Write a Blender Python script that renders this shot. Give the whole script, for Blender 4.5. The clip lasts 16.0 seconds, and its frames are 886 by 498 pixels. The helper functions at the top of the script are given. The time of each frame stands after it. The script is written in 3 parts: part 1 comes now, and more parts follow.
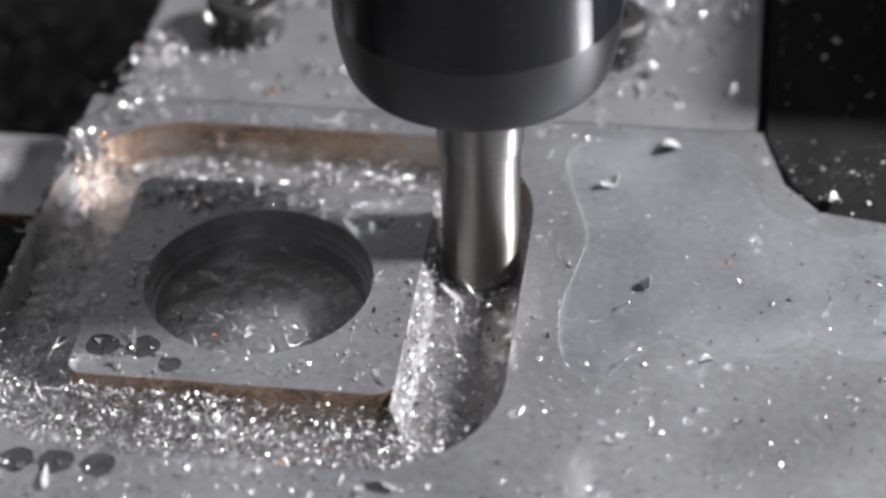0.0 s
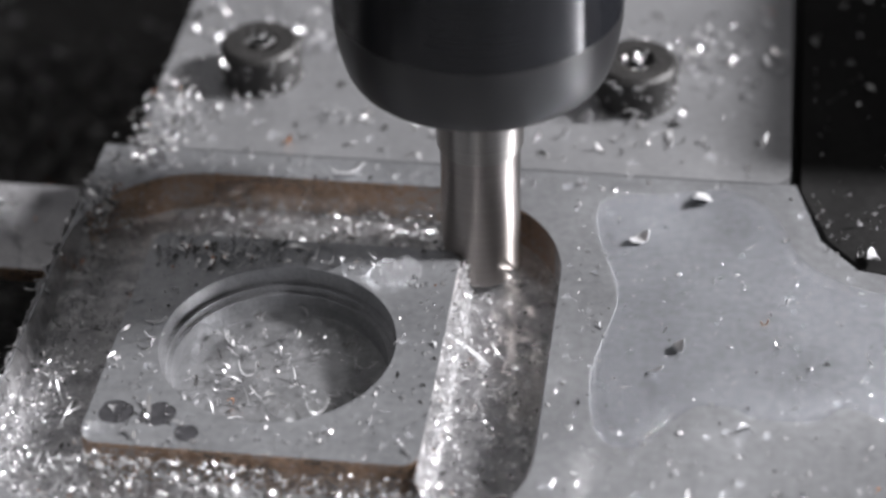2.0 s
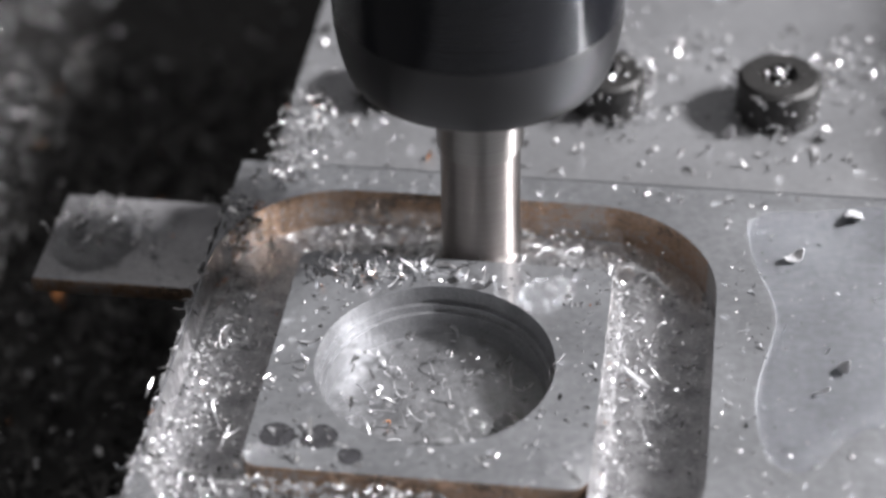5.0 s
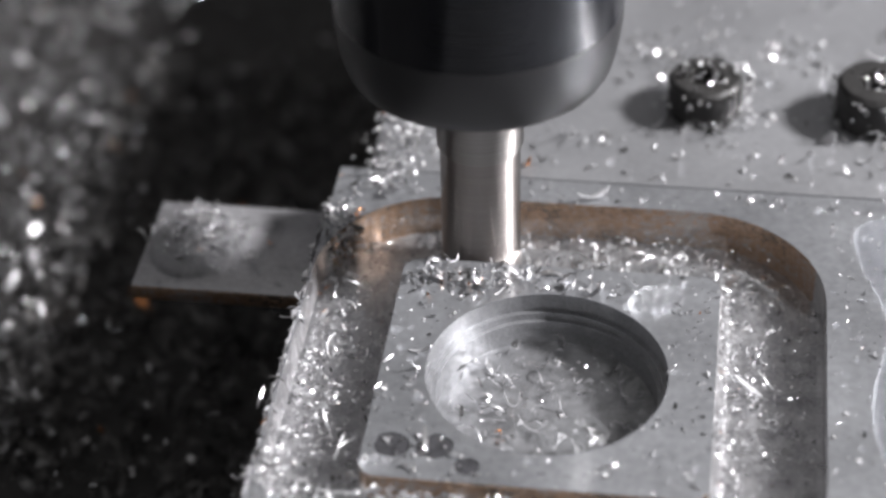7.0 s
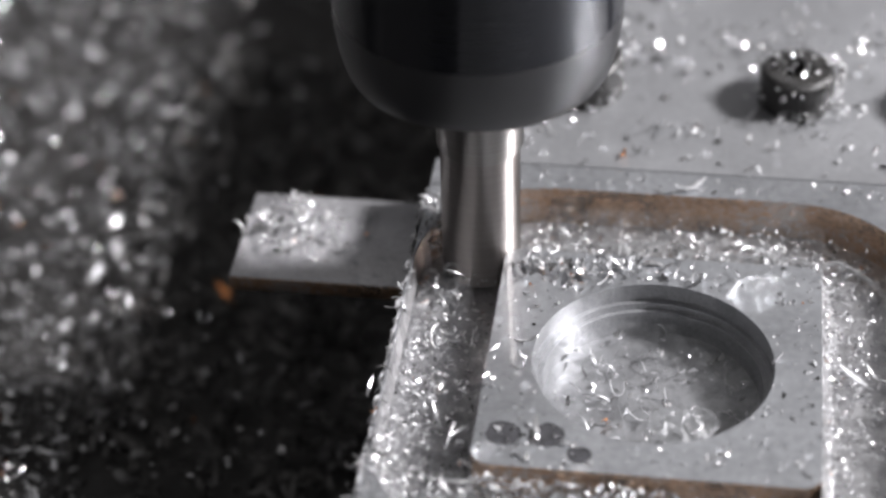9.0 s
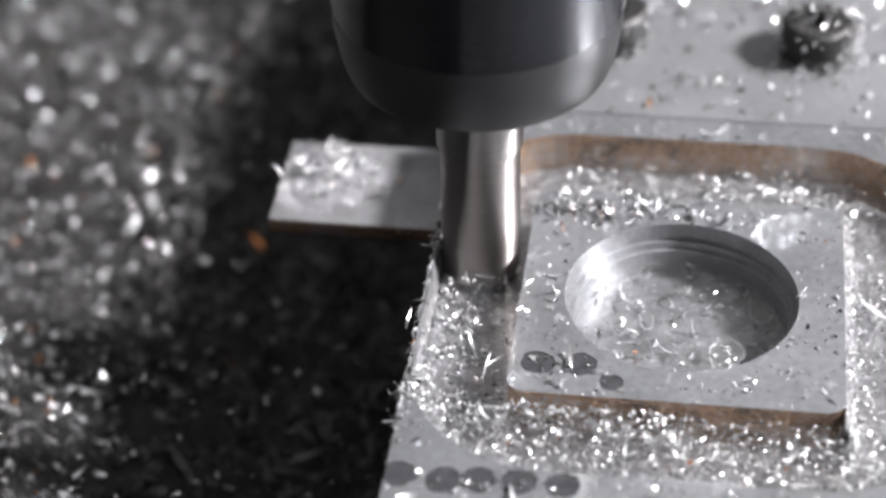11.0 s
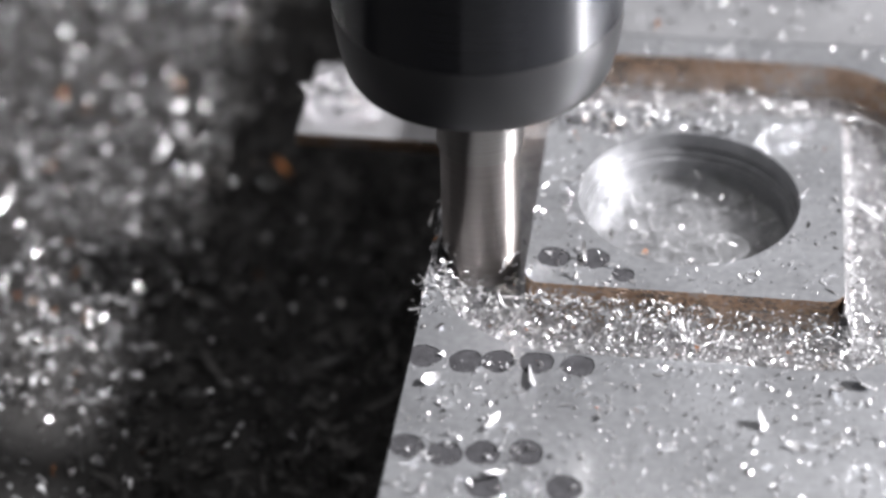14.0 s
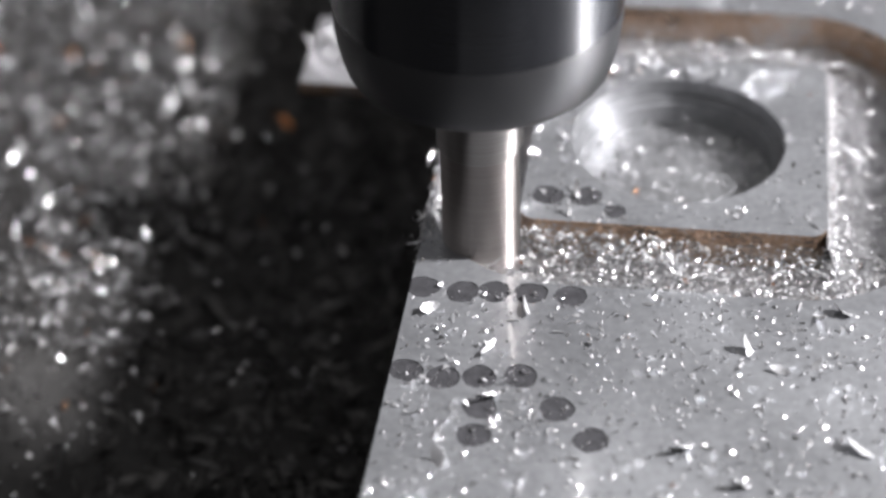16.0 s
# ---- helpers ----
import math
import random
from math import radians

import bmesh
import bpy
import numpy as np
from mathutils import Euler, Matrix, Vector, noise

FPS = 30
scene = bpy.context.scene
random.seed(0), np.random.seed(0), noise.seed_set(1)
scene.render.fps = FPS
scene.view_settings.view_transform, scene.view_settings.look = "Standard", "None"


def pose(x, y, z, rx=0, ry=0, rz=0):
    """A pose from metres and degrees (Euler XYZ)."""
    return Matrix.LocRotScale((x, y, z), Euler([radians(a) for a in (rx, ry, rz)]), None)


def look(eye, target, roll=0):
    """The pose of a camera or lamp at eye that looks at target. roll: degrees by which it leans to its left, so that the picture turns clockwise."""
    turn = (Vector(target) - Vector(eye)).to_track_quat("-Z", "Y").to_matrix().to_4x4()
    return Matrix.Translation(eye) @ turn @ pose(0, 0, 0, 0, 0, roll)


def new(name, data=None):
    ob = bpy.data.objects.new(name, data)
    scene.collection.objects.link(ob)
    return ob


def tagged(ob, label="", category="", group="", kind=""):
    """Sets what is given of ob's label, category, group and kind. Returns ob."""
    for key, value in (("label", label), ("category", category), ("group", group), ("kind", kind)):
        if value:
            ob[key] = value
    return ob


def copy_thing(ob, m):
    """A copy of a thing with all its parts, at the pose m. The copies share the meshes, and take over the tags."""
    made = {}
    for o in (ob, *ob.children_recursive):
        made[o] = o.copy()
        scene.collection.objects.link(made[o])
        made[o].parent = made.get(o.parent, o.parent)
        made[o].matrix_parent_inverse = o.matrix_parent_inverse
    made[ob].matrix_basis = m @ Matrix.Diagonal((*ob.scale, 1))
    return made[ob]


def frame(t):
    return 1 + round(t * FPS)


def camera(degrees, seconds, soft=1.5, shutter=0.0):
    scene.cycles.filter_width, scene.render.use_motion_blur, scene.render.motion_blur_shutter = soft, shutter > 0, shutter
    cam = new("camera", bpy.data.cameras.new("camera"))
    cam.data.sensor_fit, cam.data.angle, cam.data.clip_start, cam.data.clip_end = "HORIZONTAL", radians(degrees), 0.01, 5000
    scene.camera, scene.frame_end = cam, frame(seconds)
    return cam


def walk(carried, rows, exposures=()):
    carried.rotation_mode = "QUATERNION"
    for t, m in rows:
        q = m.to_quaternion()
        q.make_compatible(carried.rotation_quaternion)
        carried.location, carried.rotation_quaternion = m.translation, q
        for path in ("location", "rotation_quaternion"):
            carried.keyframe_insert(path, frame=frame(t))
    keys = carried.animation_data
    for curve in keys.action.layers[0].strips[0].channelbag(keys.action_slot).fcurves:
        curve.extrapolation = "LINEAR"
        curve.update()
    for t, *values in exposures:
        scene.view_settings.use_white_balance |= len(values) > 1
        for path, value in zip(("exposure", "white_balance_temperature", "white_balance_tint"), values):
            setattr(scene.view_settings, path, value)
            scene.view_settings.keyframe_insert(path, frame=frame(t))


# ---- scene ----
# A small milling machine seen close up. MM is one millimetre. The machine's table slides in x and y under a
# standing spindle; every thing that rides on the table is built where it stands when SLIDE is (0, 0).
MM = 0.001
TOP = 24.0            # height of the plate's upper face over the machine bed, mm
AXIS = (-6.1, 14.3)   # the spindle's axis, mm

cam = camera(23.08, 16.0, soft=2.8)
cam.data.dof.use_dof = True
cam.data.dof.focus_distance = 0.149
cam.data.dof.aperture_fstop = 22.0
eye = pose(9.72 * MM, -108.26 * MM, (TOP + 96.0) * MM, 90 - 38.2, 0, 8.648) @ pose(0, 0, 0, 0, 0, -1.622)
walk(cam, [(0.0, eye), (16.0, eye)], exposures=[(0.0, -0.12), (2.0, -0.09), (4.0, -0.05), (8.0, 0.0), (9.5, 0.10), (11.5, 0.34), (14.5, 0.42), (15.5, 0.30), (16.0, 0.26)])

# the table's way, mm
SLIDE = [
    (0.0, -21.10, 7.57), (0.5, -21.18, 5.95), (1.0, -20.80, 4.05), (1.5, -19.85, 2.39), (2.0, -18.48, 1.08),
    (2.5, -16.84, 0.37), (3.0, -14.99, 0.17), (3.5, -13.12, 0.12), (4.0, -11.31, 0.10), (4.5, -9.43, 0.09),
    (5.0, -7.54, 0.08), (5.5, -5.65, 0.06), (6.0, -3.77, 0.04), (6.5, -1.88, 0.01), (7.0, 0.0, 0.0),
    (7.5, 1.86, 0.0), (8.0, 3.73, 0.05), (8.5, 5.50, 0.64), (9.0, 6.99, 1.83), (9.5, 7.98, 3.43),
    (10.0, 8.33, 5.25), (10.5, 8.48, 7.12), (11.0, 8.53, 8.97), (11.5, 8.54, 10.81), (12.0, 8.54, 12.74),
    (12.5, 8.53, 14.64), (13.0, 8.55, 16.56), (13.5, 8.53, 18.47), (14.0, 8.54, 20.39), (14.5, 8.55, 22.28),
    (15.0, 8.56, 24.17), (15.5, 8.32, 25.97), (16.0, 7.43, 27.66),
]

# ---- light: one work lamp at the machine's side, dim room ----
world = bpy.data.worlds.new("room")
scene.world = world
world.use_nodes = True
world.node_tree.nodes["Background"].inputs[0].default_value = (1.0, 0.97, 0.98, 1)
world.node_tree.nodes["Background"].inputs[1].default_value = 0.46
lamp = new("work_lamp", bpy.data.lights.new("work_lamp", "AREA"))
lamp.data.shape, lamp.data.size, lamp.data.energy = "DISK", 0.092, 13.9
lamp.data.color = (1.0, 0.975, 1.0)
lamp.matrix_world = look((0.480, 0.094, 0.024 + 0.370), (0, 0, 0.024))


# ---- materials ----
def material(name, colour, rough=0.5, metal=0.0, vary=0.25, size=1.0, bump=0.1, fine=8.0, second=None, mix=0.5, stretch=(1, 1, 1), third=None, spec=0.5, wet=0.0):
    """A surface with variation at two scales. size: of the large patches, mm; fine: how many times finer the grain is."""
    m = bpy.data.materials.new(name)
    m.use_nodes = True
    n, l = m.node_tree.nodes, m.node_tree.links
    b = n["Principled BSDF"]
    co = n.new("ShaderNodeTexCoord")
    mp = n.new("ShaderNodeMapping")
    mp.inputs["Scale"].default_value = [1000 / size * s for s in stretch]
    l.new(co.outputs["Object"], mp.inputs[0])
    big, small = n.new("ShaderNodeTexNoise"), n.new("ShaderNodeTexNoise")
    for t, sc, d in ((big, 1.0, 4), (small, fine, 3)):
        t.inputs["Scale"].default_value, t.inputs["Detail"].default_value = sc, d
        l.new(mp.outputs[0], t.inputs["Vector"])
    ramp = n.new("ShaderNodeValToRGB")
    lo = [c * (1 - vary) for c in colour]
    hi = second or [min(1, c * (1 + vary)) for c in colour]
    ramp.color_ramp.elements[0].position, ramp.color_ramp.elements[1].position = 0.5 - mix * 0.4, 0.5 + mix * 0.4
    ramp.color_ramp.elements[0].color, ramp.color_ramp.elements[1].color = (*lo, 1), (*hi, 1)
    if third:
        ramp.color_ramp.elements.new(0.5).color = (*third, 1)
    b.inputs["Specular IOR Level"].default_value = spec
    b.inputs["Coat Weight"].default_value, b.inputs["Coat Roughness"].default_value, b.inputs["Coat IOR"].default_value = wet, 0.07, 1.45
    add = n.new("ShaderNodeMath")
    add.operation = "MULTIPLY_ADD"
    add.inputs[1].default_value = 0.45
    l.new(small.outputs[0], add.inputs[0])
    sc = n.new("ShaderNodeMath")
    sc.operation = "MULTIPLY"
    sc.inputs[1].default_value = 0.55
    l.new(big.outputs[0], sc.inputs[0])
    l.new(sc.outputs[0], add.inputs[2])
    l.new(add.outputs[0], ramp.inputs[0])
    l.new(ramp.outputs[0], b.inputs["Base Color"])
    rr = n.new("ShaderNodeMapRange")
    rr.inputs[3].default_value, rr.inputs[4].default_value = max(0.03, rough - 0.15), min(1, rough + 0.15)
    l.new(big.outputs[0], rr.inputs[0])
    l.new(rr.outputs[0], b.inputs["Roughness"])
    b.inputs["Metallic"].default_value = metal
    if bump:
        bp = n.new("ShaderNodeBump")
        bp.inputs["Strength"].default_value, bp.inputs["Distance"].default_value = bump, 0.00015
        l.new(small.outputs[0], bp.inputs["Height"])
        l.new(bp.outputs[0], b.inputs["Normal"])
    return m


ALU = material("milled_aluminium", (0.335, 0.345, 0.36), 0.36, 0.75, 0.26, 11.0, 0.03, 16.0, wet=1.0)
ALU_STRIP = material("cleaner_aluminium", (0.285, 0.29, 0.30), 0.46, 0.70, 0.16, 12.0, 0.10, 20.0)
# patchy brown and grey, put only on faces turned to the front
BROWN_CUT = material("brown_front_cut", (0.27, 0.23, 0.20), 0.30, 0.82, 0.3, 4.2, 0.6, 16.0, second=(0.42, 0.39, 0.37), mix=0.26, stretch=(0.7, 0.7, 1.3), third=(0.45, 0.29, 0.185), wet=0.6)
SLOT = material("rough_cut_aluminium", (0.46, 0.46, 0.47), 0.32, 0.85, 0.4, 1.6, 0.35, 6.0, wet=1.0)
FOIL = material("torn_foil", (0.50, 0.50, 0.51), 0.36, 0.85, 0.5, 0.7, 1.0, 5.0, stretch=(1, 1, 0.12), wet=0.6)
# near-black matt colour of the shallow dots
PIT = material("pit_dark", (0.034, 0.034, 0.037), 0.62, 0.0, 0.5, 0.8, 0.4, 6.0, spec=0.2)
CHIP = material("chip_aluminium", (0.46, 0.465, 0.475), 0.42, 0.6, 0.35, 0.8, 0.4, 5.0, wet=0.8)
CHIP_WET = material("large_chip_aluminium", (0.62, 0.625, 0.64), 0.34, 0.45, 0.25, 0.8, 0.5, 4.0, wet=1.0)
CHIP_SHINY = material("bright_chip_aluminium", (0.66, 0.66, 0.67), 0.31, 1.0, 0.2, 1.5, 0.4, 5.0)
CHIP_COPPER = material("chip_copper", (0.70, 0.30, 0.12), 0.25, 1.0, 0.2, 0.8, 0.4, 5.0)
# chip metal darkened to carry the shade on the table beside the plate
SWARF_SHADED = material("shaded_swarf", (0.080, 0.078, 0.076), 0.5, 0.2, 0.5, 1.5, 0.4, 5.0, spec=0.25)
CHIP_DARK = material("chip_dark", (0.09, 0.09, 0.09), 0.35, 0.6, 0.3, 0.8, 0.4, 5.0)
BORE = material("bored_aluminium", (0.27, 0.275, 0.285), 0.42, 0.70, 0.35, 2.0, 0.3, 12.0, wet=0.5)
BAR = material("stained_aluminium", (0.30, 0.30, 0.31), 0.45, 0.6, 0.35, 4.0, 0.2, 12.0)
BLACK_STEEL = material("black_oxide_steel", (0.020, 0.0195, 0.019), 0.52, 0.2, 0.5, 1.6, 0.5, 6.0)
BLACK_BLOCK = material("black_block", (0.010, 0.010, 0.010), 0.85, 0.0, 0.4, 5.0, 0.3, 8.0, spec=0.1)
BED = material("oily_bed", (0.021, 0.0205, 0.020), 0.6, 0.0, 0.6, 6.0, 0.8, 9.0, spec=0.25)
WALL = material("enclosure_paint", (0.06, 0.06, 0.065), 0.6, 0.0, 0.2, 120.0, 0.05, 20.0)


def turned(name, colour, rough, bands, metal=1.0, along=1.0, spec=0.5):
    """Turned or ground steel: fine rings round the axis spread its gloss along the axis. bands: relief of the rings, per mm."""
    m = bpy.data.materials.new(name)
    m.use_nodes = True
    n, l = m.node_tree.nodes, m.node_tree.links
    b = n["Principled BSDF"]
    b.inputs["Metallic"].default_value = metal
    b.inputs["Roughness"].default_value = rough
    b.inputs["Anisotropic"].default_value = along
    b.inputs["Specular IOR Level"].default_value = spec
    b.inputs["Anisotropic Rotation"].default_value = 0.25
    tan = n.new("ShaderNodeTangent")
    tan.direction_type, tan.axis = "RADIAL", "Z"
    l.new(tan.outputs[0], b.inputs["Tangent"])
    co, mp, tex, ramp = n.new("ShaderNodeTexCoord"), n.new("ShaderNodeMapping"), n.new("ShaderNodeTexNoise"), n.new("ShaderNodeValToRGB")
    mp.inputs["Scale"].default_value = (2, 2, 1000 * bands)
    tex.inputs["Detail"].default_value = 4
    ramp.color_ramp.elements[0].color = (*[c * 0.78 for c in colour], 1)
    ramp.color_ramp.elements[1].color = (*[c * 1.22 for c in colour], 1)
    l.new(co.outputs["Object"], mp.inputs[0])
    l.new(mp.outputs[0], tex.inputs["Vector"])
    l.new(tex.outputs[0], ramp.inputs[0])
    l.new(ramp.outputs[0], b.inputs["Base Color"])
    return m


HOLDER = turned("dark_turned_steel", (0.0115, 0.0122, 0.0145), 0.16, 0.6, 0.0, 0.85, 0.42)
CHAMFER = turned("dark_ground_steel", (0.0120, 0.0122, 0.0135), 0.42, 0.6, 0.0, 0.2, 0.68)
SHANK = turned("carbide_shank", (0.36, 0.345, 0.33), 0.36, 0.8)
FLUTE = turned("blurred_cutting_end", (0.34, 0.315, 0.30), 0.37, 0.4)


def water(name, tint=(0.97, 0.98, 0.98), rough=0.04):
    m = bpy.data.materials.new(name)
    m.use_nodes = True
    b = m.node_tree.nodes["Principled BSDF"]
    b.inputs["Base Color"].default_value = (*tint, 1)
    b.inputs["Roughness"].default_value = rough
    b.inputs["IOR"].default_value = 1.34
    b.inputs["Transmission Weight"].default_value = 1.0
    return m


COOLANT = water("coolant")
BEADED = water("beaded_coolant", (0.92, 0.93, 0.94), 0.12)
CLOUDY = water("cloudy_coolant", (0.55, 0.565, 0.585))


def film(name, clear, milk):
    """A film of coolant too thin to bend the view, slightly milky, with a mirror's gloss on its rim. milk: the share of light that it scatters."""
    m = bpy.data.materials.new(name)
    m.use_nodes = True
    n, l = m.node_tree.nodes, m.node_tree.links
    n.remove(n["Principled BSDF"])
    a, g, f, x = n.new("ShaderNodeBsdfTransparent"), n.new("ShaderNodeBsdfGlossy"), n.new("ShaderNodeLayerWeight"), n.new("ShaderNodeMixShader")
    a.inputs[0].default_value = (clear, clear, clear, 1)
    g.inputs["Roughness"].default_value = 0.09
    f.inputs[0].default_value = 0.5
    power, scale = n.new("ShaderNodeMath"), n.new("ShaderNodeMath")
    power.operation, scale.operation = "POWER", "MULTIPLY_ADD"
    power.inputs[1].default_value, scale.inputs[1].default_value, scale.inputs[2].default_value = 3.0, 0.9, 0.05
    l.new(f.outputs["Facing"], power.inputs[0])
    l.new(power.outputs[0], scale.inputs[0])
    l.new(scale.outputs[0], x.inputs[0])
    d, y = n.new("ShaderNodeBsdfDiffuse"), n.new("ShaderNodeMixShader")
    d.inputs[0].default_value = (0.50, 0.51, 0.525, 1)
    y.inputs[0].default_value = milk
    l.new(a.outputs[0], y.inputs[1])
    l.new(d.outputs[0], y.inputs[2])
    l.new(y.outputs[0], x.inputs[1])
    l.new(g.outputs[0], x.inputs[2])
    l.new(x.outputs[0], n["Material Output"].inputs[0])
    return m


FILM = film("milky_coolant_film", 0.91, 0.03)

# ---- helpers of this scene ----
RIDERS = []   # what slides with the table


def mesh_of(bm, name, mats, smooth=40):
    me = bpy.data.meshes.new(name)
    bm.to_mesh(me)
    bm.free()
    for m in mats if isinstance(mats, (list, tuple)) else [mats]:
        me.materials.append(m)
    if smooth:
        me.polygons.foreach_set("use_smooth", [True] * len(me.polygons))
        me.set_sharp_from_angle(angle=radians(smooth))
    return me


def part(name, bm, mats, parent=None, label="", smooth=40):
    ob = new(name, mesh_of(bm, name, mats, smooth))
    if parent:
        ob.parent = parent
    if label:
        ob["label"] = label
    return ob


def thing(ob, label, category, group="", kind="", at=None, rides=True):
    tagged(ob, label, category, group, kind)
    if at is not None:
        ob.matrix_basis = at
    if rides:
        RIDERS.append(ob)
    return ob


def at_mm(u, v, z=0.0, turn=0.0):
    """A pose on the plate: mm from the middle of the hole, z over the plate's face."""
    return pose(u * MM, v * MM, (TOP + z) * MM, 0, 0, turn)


def box(bm, x0, x1, y0, y1, z0, z1, bevel=0.0, seg=2):
    vs = bmesh.ops.create_cube(bm, size=1.0)["verts"]
    for v in vs:
        v.co = Vector(((x0 + x1) / 2 + v.co.x * (x1 - x0), (y0 + y1) / 2 + v.co.y * (y1 - y0), (z0 + z1) / 2 + v.co.z * (z1 - z0))) * MM
    if bevel:
        edges = list({e for v in vs for e in v.link_edges})
        bmesh.ops.bevel(bm, geom=edges, offset=bevel * MM, segments=seg, affect="EDGES", profile=0.5)


def lathe(bm, profile, steps=72):
    """Turn (radius, height) mm round z."""
    rings = []
    for r, z in profile:
        if r <= 1e-6:
            rings.append([bm.verts.new((0, 0, z * MM))])
        else:
            rings.append([bm.verts.new((r * MM * math.cos(2 * math.pi * k / steps), r * MM * math.sin(2 * math.pi * k / steps), z * MM)) for k in range(steps)])
    for a, b in zip(rings, rings[1:]):
        for k in range(steps):
            j = (k + 1) % steps
            if len(a) == 1:
                bm.faces.new((a[0], b[k], b[j]))
            elif len(b) == 1:
                bm.faces.new((a[k], b[0], a[j]))
            else:
                bm.faces.new((a[k], b[k], b[j], a[j]))
    bmesh.ops.recalc_face_normals(bm, faces=bm.faces)


def prism(bm, loop, z0, z1):
    lo = [bm.verts.new((x * MM, y * MM, z0 * MM)) for x, y in loop]
    hi = [bm.verts.new((x * MM, y * MM, z1 * MM)) for x, y in loop]
    bm.faces.new(hi)
    bm.faces.new(lo[::-1])
    for k in range(len(loop)):
        j = (k + 1) % len(loop)
        bm.faces.new((lo[k], lo[j], hi[j], hi[k]))


def rounded(x0, x1, y0, y1, r, steps=10):
    out = []
    for cx, cy, a in ((x1 - r, y1 - r, 0), (x0 + r, y1 - r, 90), (x0 + r, y0 + r, 180), (x1 - r, y0 + r, 270)):
        for k in range(steps + 1):
            t = radians(a + 90 * k / steps)
            out.append((cx + r * math.cos(t), cy + r * math.sin(t)))
    return out


def ribbon(bm, place, length, width, curl, twist, rng, thick=0.07, segs=6):
    """One chip: a thin strip of metal that curls and twists, mm."""
    turn = Euler((rng.uniform(-0.9, 0.9), rng.uniform(-0.9, 0.9), rng.uniform(0, 6.3))).to_matrix()
    rings = []
    for k in range(segs + 1):
        s = k / segs - 0.5
        a = s * curl
        rad = length / curl if abs(curl) > 0.05 else 0
        p = Vector((rad * math.sin(a), 0, rad * (1 - math.cos(a)))) if rad else Vector((s * length, 0, 0))
        w = width * (1 - 0.75 * (2 * abs(s)) ** 3) * (0.8 + 0.4 * rng.random())
        side = Vector((math.sin(twist * s) * math.sin(a), math.cos(twist * s), math.sin(twist * s) * math.cos(a)))
        up = Vector((-math.sin(a), 0, math.cos(a)))
        rings.append([bm.verts.new((turn @ (p + side * w * q + up * thick * h) + Vector(place)) * MM) for q, h in ((-0.5, 0.3), (0.5, 0.3), (0.5, -0.3), (-0.5, -0.3))])
    for a, b in zip(rings, rings[1:]):
        for k in range(4):
            bm.faces.new((a[k], a[(k + 1) % 4], b[(k + 1) % 4], b[k]))
    bm.faces.new(rings[0][::-1])
    bm.faces.new(rings[-1])


def flake(bm, place, size, rng):
    """A crumb of metal: a crooked wedge."""
    vs = [bm.verts.new((Vector((rng.gauss(0, 1), rng.gauss(0, 1), rng.gauss(0, 0.7))) * size * 0.5 + Vector(place)) * MM) for _ in range(5)]
    bm.faces.new((vs[0], vs[1], vs[2]))
    bm.faces.new((vs[0], vs[2], vs[3]))
    bm.faces.new((vs[0], vs[3], vs[1]))
    bm.faces.new((vs[1], vs[4], vs[2]))
    bm.faces.new((vs[2], vs[4], vs[3]))
    bm.faces.new((vs[3], vs[4], vs[1]))


def chips(name, spots, rng, label, ribbons=0.5, size=(0.5, 1.6), mats=None, share=(0.02, 0.02), shiny=0.16):
    """A scatter of chips as one object. spots: (u, v, z) mm. share: of copper-coloured and of dark ones."""
    bm = bmesh.new()
    for u, v, z in spots:
        first = len(bm.faces)
        s = rng.uniform(*size)
        if rng.random() < ribbons:
            ribbon(bm, (u, v, z + 0.15 * s), s * rng.uniform(1.0, 2.2), s * rng.uniform(0.14, 0.34), rng.choice((-1, 1)) * rng.uniform(0.3, 4.5), rng.uniform(-2.5, 2.5), rng)
        else:
            flake(bm, (u, v, z + 0.1 * s), s * rng.uniform(0.25, 0.6), rng)
        q = rng.random()
        kind = 1 if q < share[0] else 2 if q < share[0] + share[1] else 3 if q > 1 - shiny else 0
        if kind:
            bm.faces.ensure_lookup_table()
            for k in range(first, len(bm.faces)):
                bm.faces[k].material_index = kind
    ob = part(name, bm, mats or [CHIP, CHIP_COPPER, CHIP_DARK, CHIP_SHINY], smooth=30)
    return thing(ob, label, "metal chips", kind="stuff", at=at_mm(0, 0))


